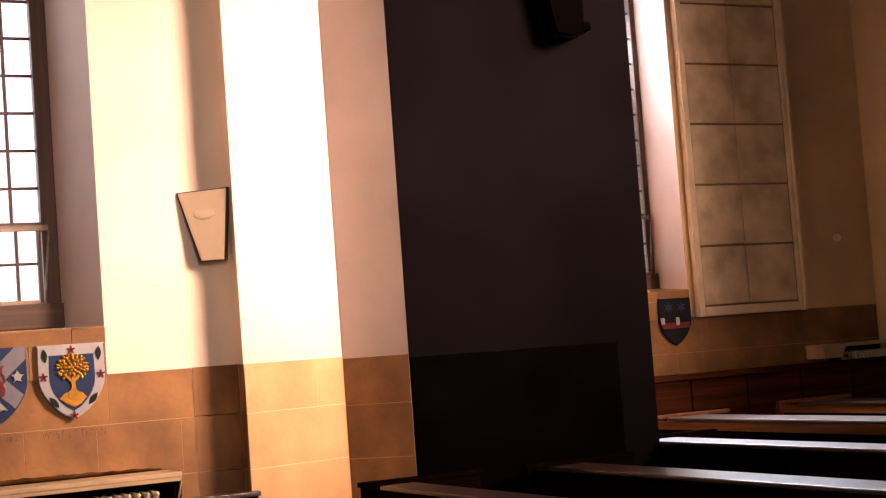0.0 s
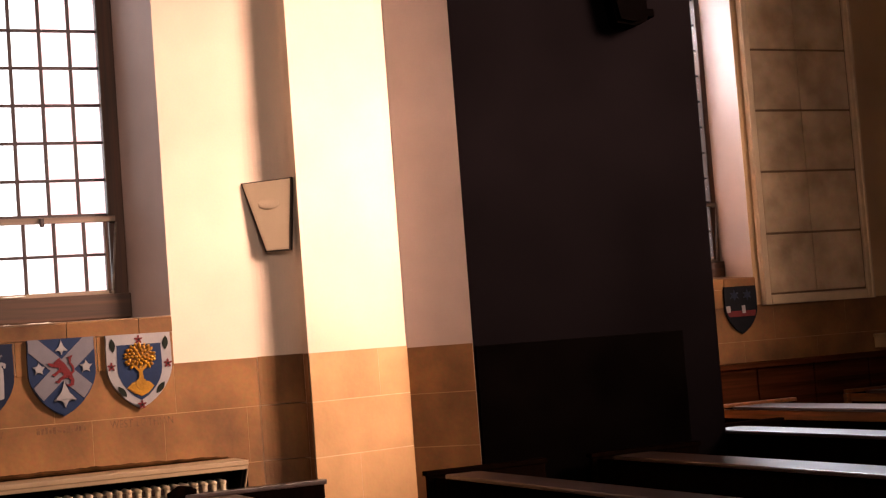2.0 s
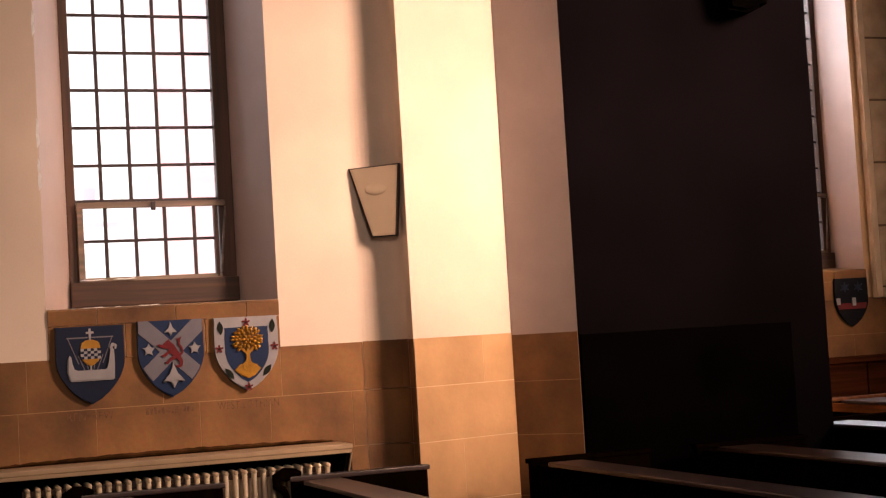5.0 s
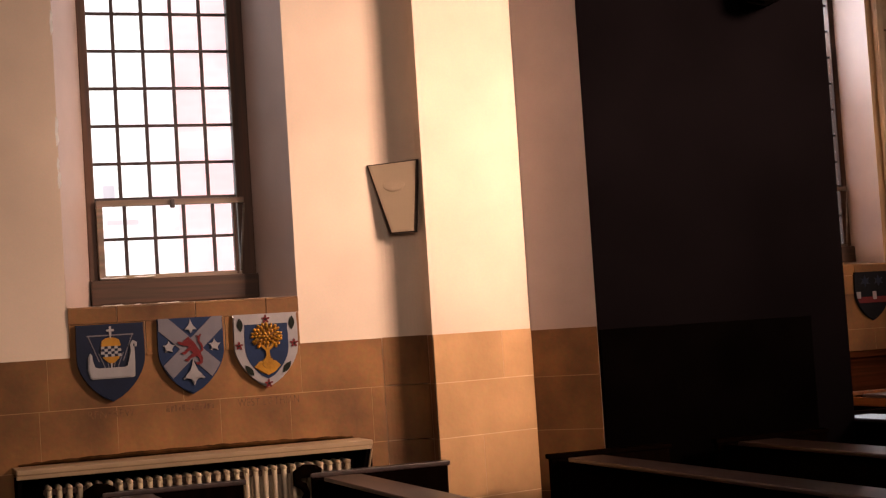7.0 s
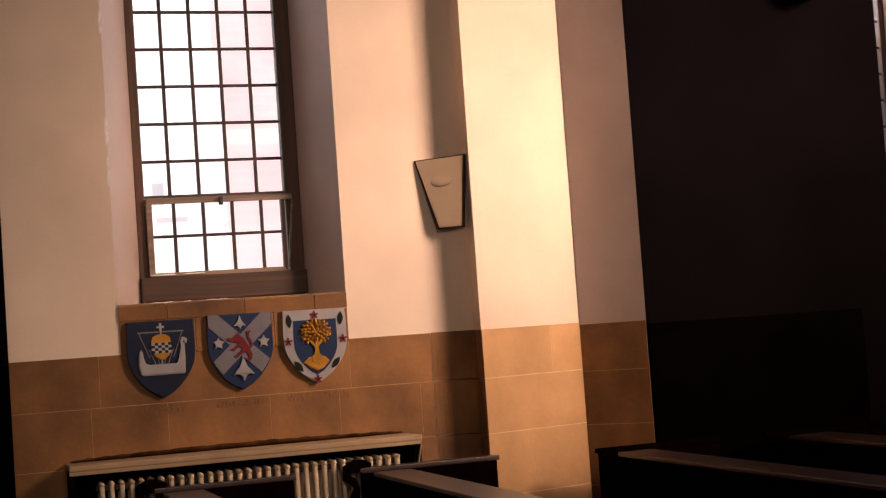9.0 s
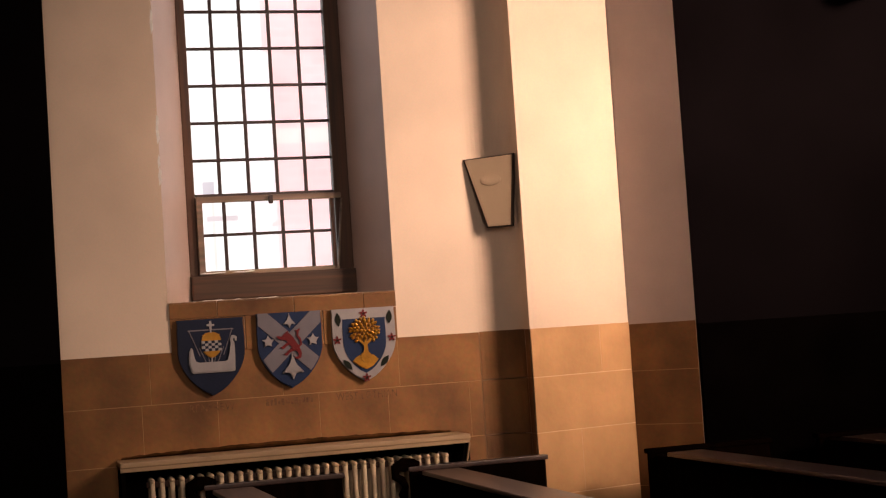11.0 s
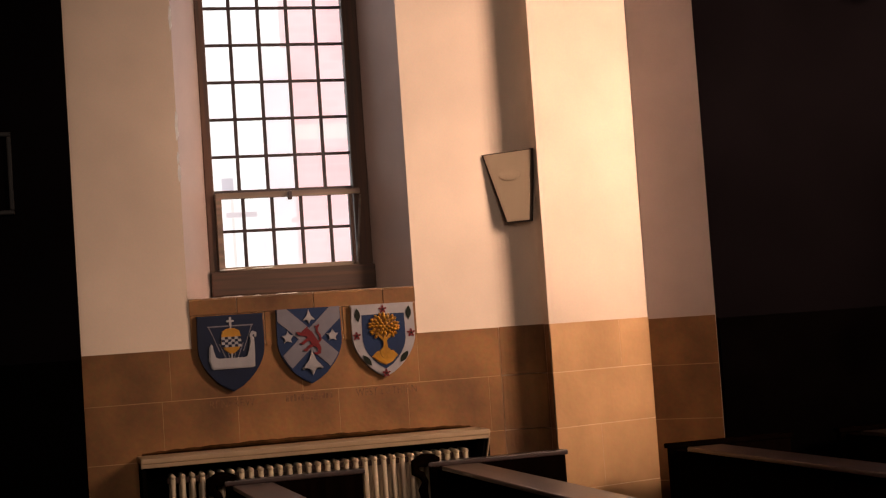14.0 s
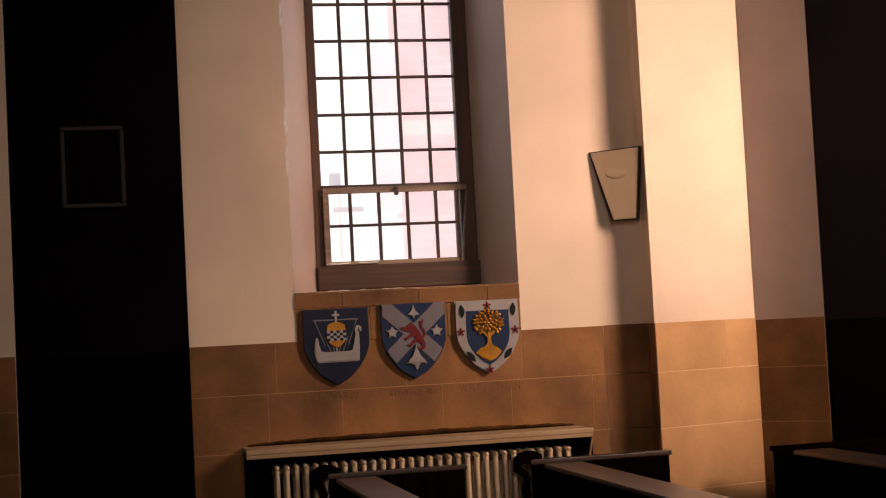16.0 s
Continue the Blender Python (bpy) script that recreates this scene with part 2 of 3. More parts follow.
# daylight on the house is put in as glow of its materials
def daylight_glow(name, low, high, bricks=0.0):
    m = glow(name, low, 1.0)
    n, l = m.node_tree.nodes, m.node_tree.links
    co, cloud, ramp = n.new("ShaderNodeTexCoord"), n.new("ShaderNodeTexNoise"), n.new("ShaderNodeValToRGB")
    cloud.inputs["Scale"].default_value, cloud.inputs["Detail"].default_value = 1.7, 4
    ramp.color_ramp.elements[0].color, ramp.color_ramp.elements[1].color = (*low, 1), (*high, 1)
    ramp.color_ramp.elements[0].position, ramp.color_ramp.elements[1].position = 0.35, 0.62
    l.new(co.outputs["Object"], cloud.inputs["Vector"])
    l.new(cloud.outputs["Fac"], ramp.inputs["Fac"])
    last = ramp.outputs["Color"]
    if bricks:
        turn, br, mix = n.new("ShaderNodeMapping"), n.new("ShaderNodeTexBrick"), n.new("ShaderNodeMix")
        turn.inputs["Rotation"].default_value = (radians(90), 0, 0)
        br.inputs["Scale"].default_value = 3.2
        br.inputs["Color1"].default_value, br.inputs["Color2"].default_value = (1, 1, 1, 1), (0.93, 0.90, 0.90, 1)
        br.inputs["Mortar"].default_value = (1.08, 1.12, 1.12, 1)
        mix.data_type, mix.blend_type = "RGBA", "MULTIPLY"
        mix.inputs[0].default_value = bricks
        l.new(co.outputs["Object"], turn.inputs["Vector"])
        l.new(turn.outputs[0], br.inputs["Vector"])
        l.new(last, mix.inputs[6])
        l.new(br.outputs["Color"], mix.inputs[7])
        last = mix.outputs[2]
    l.new(last, [x for x in n if x.type == "EMISSION"][0].inputs[0])
    return m


PINK = daylight_glow("glowing_brick", (1.66, 1.12, 1.14), (1.78, 1.32, 1.34), 0.5)
LAVENDER = daylight_glow("pale_render", (1.72, 1.50, 1.56), (1.80, 1.66, 1.70))
PALE = daylight_glow("pale_ledge", (1.6, 1.36, 1.30), (1.62, 1.5, 1.45))
house = thing("neighbouring_house", "overexposed pink brick house seen through the window", "house")
part("wall", box(2.39, 5.6, 12.6, 12.9, -1, 9), PINK, house)
part("pilaster", box(2.20, 2.386, 12.62, 12.9, 2.55, 3.95), LAVENDER, house, "pale lavender rendered strip")
part("ledge", box(2.392, 5.6, 12.54, 12.598, 3.18, 3.30, 0.01), PALE, house, "pale stone ledge")
part("low_wall", box(2.14, 2.386, 12.64, 12.9, -1, 2.50), LAVENDER, house, "pale rendered low wall")
part("sign", box(1.78, 1.87, 12.56, 12.6, 2.74, 2.88), daylight_glow("grey_sign", (1.05, 0.92, 1.0), (1.3, 1.15, 1.25)), house, "small grey plate")
part("bracket", box(1.80, 2.05, 12.56, 12.6, 2.56, 2.60), daylight_glow("grey_bracket", (1.2, 0.95, 1.0), (1.5, 1.3, 1.35)), house)
part("sign_post", box(1.845, 1.865, 12.57, 12.6, -1, 2.74), PALE, house)


# ---- windows ----
def leaded_window(name, x0, x1, y, z0, z1, rail, cols, rows, low_cols, low_row, wide=0.0875):
    w = thing(name, "tall leaded window with dark timber frame and hopper light", "window", kind="structure")
    bar = 0.05
    part("frame", box(x0, x0 + bar, y, y + 0.07, z0, z1, 0.006), FRAME, w)
    part("frame", box(x1 - wide, x1, y, y + 0.07, z0, z1, 0.006), FRAME, w)
    part("window_sill", box(x0 - 0.0, x1, y - 0.05, y + 0.07, z0, z0 + 0.136, 0.008), BOTTOM, w, "dark worn timber bottom rail")
    gx0, gx1 = x0 + bar, x1 - wide
    # fixed light
    part("came", box(gx0, gx1, y + 0.02, y + 0.05, rail + 0.02, rail + 0.035, 0), LEAD, w)
    for c in cols:
        part("came", box(c - 0.0098, c + 0.0098, y + 0.028, y + 0.042, rail + 0.03, z1, 0.002), LEAD, w)
    for r in rows:
        part("came", box(gx0, gx1, y + 0.026, y + 0.044, r - 0.008, r + 0.008, 0.002), LEAD, w)
    xs, zs = [gx0, *cols, gx1], [rail + 0.03, *rows, z1]
    for i in range(len(xs) - 1):
        for k in range(len(zs) - 1):
            p = part("pane", box(xs[i] + 0.004, xs[i + 1] - 0.004, y + 0.033, y + 0.036, zs[k] + 0.003, zs[k + 1] - 0.003), GLASS, w)
            p.visible_shadow = False
    # hopper light, hung a little into the room
    h = part("hopper_light", box(gx0 + 0.0, gx1 + 0.03, y - 0.035, y + 0.01, rail - 0.016, rail + 0.016, 0.004), RAIL, w, "pale timber hopper sash, slightly open")
    part("stile", box(gx0, gx0 + 0.034, y - 0.03, y + 0.01, z0 + 0.136, rail - 0.014, 0.004), RAIL, h)
    part("stile", box(gx1 - 0.034, gx1 - 0.012, y - 0.03, y + 0.01, z0 + 0.136, rail - 0.014, 0.004), FRAME, h)
    part("stay", prism([(gx1 - 0.010, z0 + 0.164), (gx1 + 0.026, rail - 0.02), (gx1 + 0.036, rail - 0.02), (gx1, z0 + 0.164)], 0.012, "y", y - 0.032), RAIL, h, "pale slanted side stay")
    part("bottom_rail", box(gx0, gx1, y - 0.03, y + 0.01, z0 + 0.134, z0 + 0.158, 0.004), RAIL, h)
    for c in low_cols:
        part("came", box(c - 0.0098, c + 0.0098, y - 0.018, y - 0.004, z0 + 0.154, rail - 0.014, 0.002), LEAD, h)
    part("came", box(gx0 + 0.03, gx1 - 0.03, y - 0.02, y - 0.002, low_row - 0.008, low_row + 0.008, 0.002), LEAD, h)
    part("latch", box((x0 + x1) / 2 - 0.012, (x0 + x1) / 2 + 0.012, y - 0.06, y - 0.035, rail - 0.035, rail + 0.012, 0.005), LEAD, h, "small dark iron latch")
    xs, zs = [gx0 + 0.034, *low_cols, gx1 - 0.034], [z0 + 0.154, low_row, rail - 0.014]
    for i in range(len(xs) - 1):
        for k in range(2):
            p = part("pane", box(xs[i] + 0.005, xs[i + 1] - 0.005, y - 0.012, y - 0.009, zs[k] + 0.003, zs[k + 1] - 0.003), GLASS, h)
            p.visible_shadow = False
    return w


COLS = [1.303, 1.4645, 1.626, 1.788]
leaded_window("window_1", 1.108, 2.027, 8.508, 1.800, 5.15, 2.350, COLS, [2.572 + 0.2077 * i for i in range(12)],
              [c + 0.008 for c in COLS], 2.155)
leaded_window("window_2", 6.29, 7.246, 10.35, 1.87, 5.15, 2.46, [6.49, 6.65, 6.81, 6.97], [2.68 + 0.2077 * i for i in range(12)],
              [6.49, 6.65, 6.81, 6.97], 2.25, 0.05)

# tall side window of the nave, outside the view
w = thing("window_3", "tall side window in the nave wall", "window", kind="structure")
for y in (-0.1, 1.95, 4.0, 6.04):
    part("frame", box(9.3, 9.36, y, y + 0.06, 2.8, 6.4), FRAME, w)
part("window_sill", box(9.2, 9.4, -0.1, 6.1, 2.72, 2.80, 0.01), STONE, w)
# made-up rear window around the fill lamp, outside the view
w = thing("added_rear_window", "added rear opening around the fill lamp", "window", kind="structure")
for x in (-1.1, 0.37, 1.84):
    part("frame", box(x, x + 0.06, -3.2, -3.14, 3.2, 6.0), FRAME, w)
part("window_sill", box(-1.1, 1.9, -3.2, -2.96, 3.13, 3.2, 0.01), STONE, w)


# ---- window sills of stone, sloping from the sash down to the room ----
def stone_sill(x0, x1, face, z, mortar_at, rise):
    s = thing("stone_sill", "brown sandstone window sill sloping into the room, with pale joints", "window sill", kind="structure")
    cuts = [x0, *mortar_at, x1]
    for a, b in zip(cuts, cuts[1:]):
        a, b = a + 0.002, b - 0.002
        bm = bmesh.new()
        side = [(face - 0.016, z - 0.085), (face + 0.345, z - 0.085), (face + 0.345, z + rise), (face - 0.008, z), (face - 0.016, z - 0.010)]
        l, r = [bm.verts.new((a, y, zz)) for y, zz in side], [bm.verts.new((b, y, zz)) for y, zz in side]
        bm.faces.new(l)
        bm.faces.new(r[::-1])
        for k in range(5):
            bm.faces.new((l[k], l[k - 1], r[k - 1], r[k]))
        part("stone", bm, STONE, s)
    return s


stone_sill(0.940, 2.160, WALL_Y, 1.787, [1.19, 1.60, 1.98], 0.012)
stone_sill(6.15, 7.295, BACK_Y, 1.855, [6.6, 7.0], 0.030)

# paint chips with glints painted white: jamb edge, flecks on sill and bottom rail
CHIP_GLINT = material("glint_white_paint", (0.85, 0.82, 0.80), 0.25, 0, 0.08, 20, 80, 0.3)
for z0, z1, wd in ((2.40, 2.50, 0.016), (2.49, 2.57, 0.011), (2.62, 2.78, 0.015), (3.20, 3.34, 0.013), (3.40, 3.52, 0.014)):
    pts = [(0.930, z0), (0.930 + wd, z0 + 0.03), (0.930 + wd * 0.7, (z0 + z1) / 2), (0.930 + wd, z1 - 0.02), (0.932, z1), (0.926, (z0 + z1) / 2)]
    part("chip_glint", prism(pts, 0.004, "y", WALL_Y - 0.0015), CHIP_GLINT, wall_north, "chip of gloss paint, its glare put into the white colour")
for x0, x1, y, z in ((1.15, 1.30, 8.452, 1.944), (1.33, 1.46, 8.452, 1.945), (0.97, 1.10, 8.150, 1.782), (1.12, 1.26, 8.30, 1.790), (1.30, 1.36, 8.34, 1.7915), (1.42, 1.56, 8.32, 1.791)):
    pts = [(x0, z), (x0 + 0.03, z + 0.006), ((x0 + x1) / 2, z + 0.004), (x1 - 0.02, z + 0.007), (x1, z + 0.001), ((x0 + x1) / 2, z - 0.003)]
    part("chip_glint", prism(pts, 0.012, "y", y), CHIP_GLINT, wall_north, "white fleck of chipped paint with its glint painted in")


# ---- heraldic shields: outline in metres, origin at the middle of the top edge ----
def outline(w, h, ear=0.0, drop=0.42, steps=9):
    half = []
    for i in range(steps + 1):
        k = i / steps
        z = -h * (drop + (1 - drop) * k)
        half.append((w / 2 * math.cos(k * math.pi / 2) ** 0.72, z))
    right = [(w / 2 + ear, 0), (w / 2 * 0.985, -h * 0.06), (w / 2, -h * 0.2)] + half
    left = [(-x, z) for x, z in reversed(right[:-1])]
    return right + left


def clip_band(pts, p, q, width):
    """The piece of a convex outline that lies within width of the line p-q."""
    d = Vector((q[0] - p[0], q[1] - p[1])).normalized()
    nrm = Vector((-d.y, d.x))
    for sgn in (1, -1):
        res = []
        for i, a in enumerate(pts):
            b = pts[(i + 1) % len(pts)]
            da = width / 2 - sgn * (nrm.x * (a[0] - p[0]) + nrm.y * (a[1] - p[1]))
            db = width / 2 - sgn * (nrm.x * (b[0] - p[0]) + nrm.y * (b[1] - p[1]))
            if da >= 0:
                res.append(a)
            if da * db < 0:
                k = da / (da - db)
                res.append((a[0] + (b[0] - a[0]) * k, a[1] + (b[1] - a[1]) * k))
        pts = res
    return pts


def star(cx, cz, r, n=5, inner=0.42, turn=90):
    return [(cx + (r if i % 2 == 0 else r * inner) * math.cos(radians(turn + i * 180 / n)),
             cz + (r if i % 2 == 0 else r * inner) * math.sin(radians(turn + i * 180 / n))) for i in range(2 * n)]


def disc(cx, cz, rx, rz=None, n=14):
    rz = rz or rx
    return [(cx + rx * math.cos(2 * math.pi * i / n), cz + rz * math.sin(2 * math.pi * i / n)) for i in range(n)]


def raised(name, pts, mat, parent, level=0.0, lift=0.006, bevel=0.002, label=""):
    return part(name, prism(pts, lift + 0.004, "y", -0.030 - level - lift, bevel), mat, parent, label)


def shield(label, x, z, y, w, h, field, lean=0.0):
    s = thing("heraldic_shield", label, "shield", "shields under the window", at=(x, y, z))
    s.rotation_euler = (radians(lean), 0, 0)
    part("body", prism(outline(w, h), 0.030, "y", -0.030, 0.006), field, s)
    return s


def dart(cx, cz, s):
    """A pointed figure with two swept wings."""
    half = [(0.10, 0.62), (0.17, 0.22), (0.24, 0.05), (0.52, -0.22), (0.82, -0.42), (0.78, -0.52), (0.46, -0.46), (0.22, -0.40), (0.17, -0.66)]
    return [(cx, cz + s), *((cx + a * s, cz + b * s) for a, b in half), (cx, cz - s), *((cx - a * s, cz + b * s) for a, b in reversed(half))]


def strokes(name, lines, mat, parent, level, lift, label=""):
    """Tapering ribbons with rounded ends, joined into one relief; each line is a row of (x, z, half width)."""
    bm, n = bmesh.new(), 0
    for line in lines:
        for x, z, r in line:
            prism(disc(x, z, r, r, 10), lift + 0.004, "y", -0.030 - level - lift - 0.0002 * (n % 7), 0.0, bm)
            n += 1
        for (x0, z0, r0), (x1, z1, r1) in zip(line, line[1:]):
            d = Vector((x1 - x0, z1 - z0)).normalized()
            prism([(x0 - d.y * r0, z0 + d.x * r0), (x1 - d.y * r1, z1 + d.x * r1), (x1 + d.y * r1, z1 - d.x * r1), (x0 + d.y * r0, z0 - d.x * r0)],
                  lift + 0.004, "y", -0.030 - level - lift - 0.0002 * (n % 7), 0.0, bm)
            n += 1
    return part(name, bm, mat, parent, label)


def lens(cx, cz, w, h, turn):
    """A leaf outline, pointed at both ends."""
    pts = [(w * math.sin(math.pi * k / 8), h * (1 - k / 4)) for k in range(9)] + [(-w * math.sin(math.pi * k / 8), h * (k / 4 - 1)) for k in range(1, 8)]
    c, q = math.cos(radians(turn)), math.sin(radians(turn))
    return [(cx + a * c - b * q, cz + a * q + b * c) for a, b in pts]


SY = WALL_Y - 0.010
# a galley
s = shield("blue shield with a silver galley and gold chequered sail", 1.146, 1.694, SY, 0.347, 0.400, DEEPBLUE)
raised("hull", [(-0.117, -0.168), (-0.106, -0.146), (-0.0974, -0.1575), (-0.0913, -0.2208), (-0.07, -0.2308), (0.07, -0.2308), (0.0857, -0.2228), (0.0929, -0.1733), (0.0993, -0.1313), (0.1193, -0.1213), (0.1191, -0.147), (0.1193, -0.21), (0.117, -0.2751), (0.105, -0.2801), (-0.0976, -0.2801), (-0.1096, -0.2751), (-0.1217, -0.231)], SILVER, s, 0, 0.016, 0.006, "silver carved galley hull")
strokes("scroll", [[(0.108, -0.135, 0.008), (0.104, -0.112, 0.007), (0.114, -0.098, 0.007), (0.127, -0.104, 0.006), (0.126, -0.118, 0.005)]],
        SILVER, s, 0.002, 0.012, "curled silver stern")
raised("mast", [(-0.004, -0.03), (0.004, -0.03), (0.004, -0.232), (-0.004, -0.232)], SILVER, s, 0, 0.007, 0.001)
raised("cross", [(-0.005, -0.012), (0.005, -0.012), (0.005, -0.028), (0.019, -0.028), (0.019, -0.038), (0.005, -0.038), (0.005, -0.06), (-0.005, -0.06),
                 (-0.005, -0.038), (-0.019, -0.038), (-0.019, -0.028), (-0.005, -0.028)], SILVER, s, 0.001, 0.008, 0.001)
strokes("rigging", [[(-0.116, -0.058, 0.0035), (0.116, -0.058, 0.0035)], [(-0.112, -0.06, 0.0022), (-0.062, -0.19, 0.0022)], [(0.112, -0.06, 0.0022), (0.062, -0.19, 0.0022)],
                    [(-0.062, -0.15, 0.002), (-0.030, -0.228, 0.002)], [(0.062, -0.15, 0.002), (0.030, -0.228, 0.002)], [(-0.018, -0.20, 0.002), (-0.012, -0.228, 0.002)], [(0.018, -0.20, 0.002), (0.012, -0.228, 0.002)]],
        GREY, s, 0, 0.003, "thin grey yard and stays")
raised("sail", [(-0.050, -0.108), (-0.044, -0.084), (-0.022, -0.072), (0, -0.068), (0.022, -0.072), (0.044, -0.084), (0.050, -0.108), (0.052, -0.15), (0.040, -0.178),
                (0.020, -0.196), (0, -0.206), (-0.020, -0.196), (-0.040, -0.178), (-0.052, -0.15)], GOLD, s, 0.002, 0.008, 0.004, "dull gold sail")
for r in range(4):
    for c in range(6):
        if (r + c) % 2 == 0:
            x0, z0 = -0.051 + c * 0.017, -0.114 - r * 0.0135
            raised("check", [(x0, z0), (x0 + 0.017, z0), (x0 + 0.017, z0 - 0.0135), (x0, z0 - 0.0135)], SILVER, s, 0.010, 0.002, 0)
        else:
            x0, z0 = -0.051 + c * 0.017, -0.114 - r * 0.0135
            raised("check", [(x0, z0), (x0 + 0.017, z0), (x0 + 0.017, z0 - 0.0135), (x0, z0 - 0.0135)], DEEPBLUE, s, 0.010, 0.0014, 0)

# a saltire
s = shield("blue shield with a grey saltire, red beast and silver stars", 1.562, 1.704, SY, 0.345, 0.400, BLUE)
o = outline(0.338, 0.388)
for p, q in (((-0.175, 0.0), (0.175, -0.325)), ((0.175, 0.0), (-0.175, -0.325))):
    raised("saltire_band", clip_band(o, p, q, 0.082), GREY, s, 0 if p[0] < 0 else 0.0015, 0.005, 0.001)
strokes("beast", [[(-0.036, -0.128, 0.009), (-0.018, -0.122, 0.016), (-0.004, -0.140, 0.020), (0.012, -0.165, 0.019), (0.030, -0.190, 0.017)],
                  [(-0.024, -0.112, 0.005), (-0.012, -0.102, 0.003)],
                  [(-0.010, -0.142, 0.010), (-0.036, -0.140, 0.007), (-0.060, -0.132, 0.008), (-0.070, -0.126, 0.003)],
                  [(-0.002, -0.160, 0.010), (-0.024, -0.172, 0.007), (-0.040, -0.186, 0.007), (-0.052, -0.184, 0.003)],
                  [(0.024, -0.188, 0.014), (0.004, -0.200, 0.009), (-0.012, -0.208, 0.007), (-0.024, -0.222, 0.007), (-0.036, -0.220, 0.003)],
                  [(0.034, -0.194, 0.013), (0.048, -0.216, 0.009), (0.046, -0.238, 0.008), (0.030, -0.244, 0.006), (0.020, -0.240, 0.003)],
                  [(0.038, -0.186, 0.006), (0.056, -0.172, 0.005), (0.052, -0.146, 0.005), (0.038, -0.128, 0.005), (0.040, -0.104, 0.006), (0.050, -0.092, 0.004)],
                  [(0.040, -0.112, 0.004), (0.030, -0.098, 0.003)]],
        RED, s, 0.006, 0.008, "red rampant beast in relief")
raised("star", star(-0.118, -0.150, 0.034), SILVER, s, 0, 0.012, 0.004)
raised("star", star(0.122, -0.152, 0.034), SILVER, s, 0, 0.012, 0.004)
raised("figure", dart(0.0, -0.045, 0.038), SILVER, s, 0, 0.012, 0.003)
raised("figure", dart(0.006, -0.287, 0.068), SILVER, s, 0, 0.018, 0.006)

# a tree within a silver border
s = shield("silver bordered blue shield with a gilded tree", 1.966, 1.702, SY, 0.346, 0.392, SILVER)
raised("field", [(x * 0.70, -0.055 + z * 0.755) for x, z in outline(0.338, 0.388)], BLUE, s, 0, 0.003, 0)
strokes("trunk", [[(0.0, -0.262, 0.030), (0.0, -0.245, 0.016), (0.002, -0.222, 0.010), (0.0, -0.195, 0.009)], [(0.0, -0.200, 0.007), (-0.030, -0.168, 0.005)],
                  [(0.0, -0.200, 0.007), (0.032, -0.166, 0.005)], [(0.0, -0.19, 0.006), (0.004, -0.15, 0.005)]], GOLD, s, 0.0065, 0.010, "gilded trunk and limbs")
raised("mound", [(-0.074, -0.282), (-0.045, -0.254), (0.0, -0.242), (0.045, -0.254), (0.070, -0.278), (0.036, -0.312), (0.0, -0.328), (-0.040, -0.310)], GOLD, s, 0.003, 0.010, 0.005)
crown_edge = [(0.066 + 0.008 * math.sin(9 * u) + 0.004 * math.sin(5 * u + 1), u) for u in [2 * math.pi * k / 40 for k in range(40)]]
raised("crown_ground", [(r * math.cos(u) * 1.06, -0.120 + r * math.sin(u) * 0.92) for r, u in crown_edge], OLDGOLD, s, 0.003, 0.005, 0, "dull gold ground of the foliage")
bm = bmesh.new()
random.seed(21)
for ring, count in ((0.004, 1), (0.020, 6), (0.040, 11), (0.058, 16), (0.072, 20)):
    for i in range(count):
        a = 2 * math.pi * (i + 0.5 * (count % 2)) / count + random.uniform(-0.08, 0.08)
        if ring > 0.05 and abs(a - 1.5 * math.pi) < 0.42:
            continue
        x, z = ring * math.cos(a) * 1.06, -0.122 + ring * math.sin(a) * 0.92
        m = pose(x, -0.041 - 0.010 * (1 - (ring / 0.075) ** 2), z) @ pose(0, 0, 0, 0, -math.degrees(a) + random.uniform(-14, 14), 0)
        bmesh.ops.create_icosphere(bm, subdivisions=1, radius=1.0, matrix=m @ Matrix.Diagonal((random.uniform(0.0105, 0.014), 0.010, random.uniform(0.0075, 0.0098), 1)))
part("crown", bm, GOLD, s, "clustered gilded foliage with dark gaps", True)
for x, z in ((0.0, -0.030), (-0.150, -0.165), (0.150, -0.165), (0.0, -0.372)):
    rose = raised("rose", [(x + 0.024 * (0.70 + 0.30 * math.cos(5 * u)) * math.sin(u), z + 0.024 * (0.70 + 0.30 * math.cos(5 * u)) * math.cos(u)) for u in [k * math.pi / 15 for k in range(30)]], RED, s, 0.0, 0.007, 0)
    part("rose_heart", prism(disc(x, z, 0.006), 0.004, "y", -0.040), GREEN, rose, "dark heart of the rose")
for x, z, t in ((-0.140, -0.055, 4), (0.142, -0.055, -4), (-0.100, -0.298, 38), (0.104, -0.290, -38)):
    raised("leaf", lens(x, z, 0.0155, 0.037, t), GREEN, s, 0.0, 0.006, 0.001)

# the shield in the next bay
s = shield("blue shield with red and gold charges, shadow put into its dark colours", 7.135, 1.79, BACK_Y, 0.30, 0.37, NIGHT)
raised("band", [(-0.14, -0.19), (0.13, -0.19), (0.12, -0.235), (-0.12, -0.235)], RED, s, 0, 0.006, 0.001)
raised("bar", [(-0.145, -0.15), (-0.11, -0.15), (-0.11, -0.20), (-0.14, -0.20)], SILVER, s, 0.007, 0.003, 0.001)
raised("bar", [(0.0, -0.15), (0.03, -0.15), (0.03, -0.21), (0.0, -0.21)], SILVER, s, 0.007, 0.003, 0.001)
raised("charge", star(-0.06, -0.07, 0.045, 6), DEEPBLUE, s, 0, 0.006, 0.001)
raised("charge", star(0.06, -0.07, 0.045, 6), DEEPBLUE, s, 0, 0.006, 0.001)

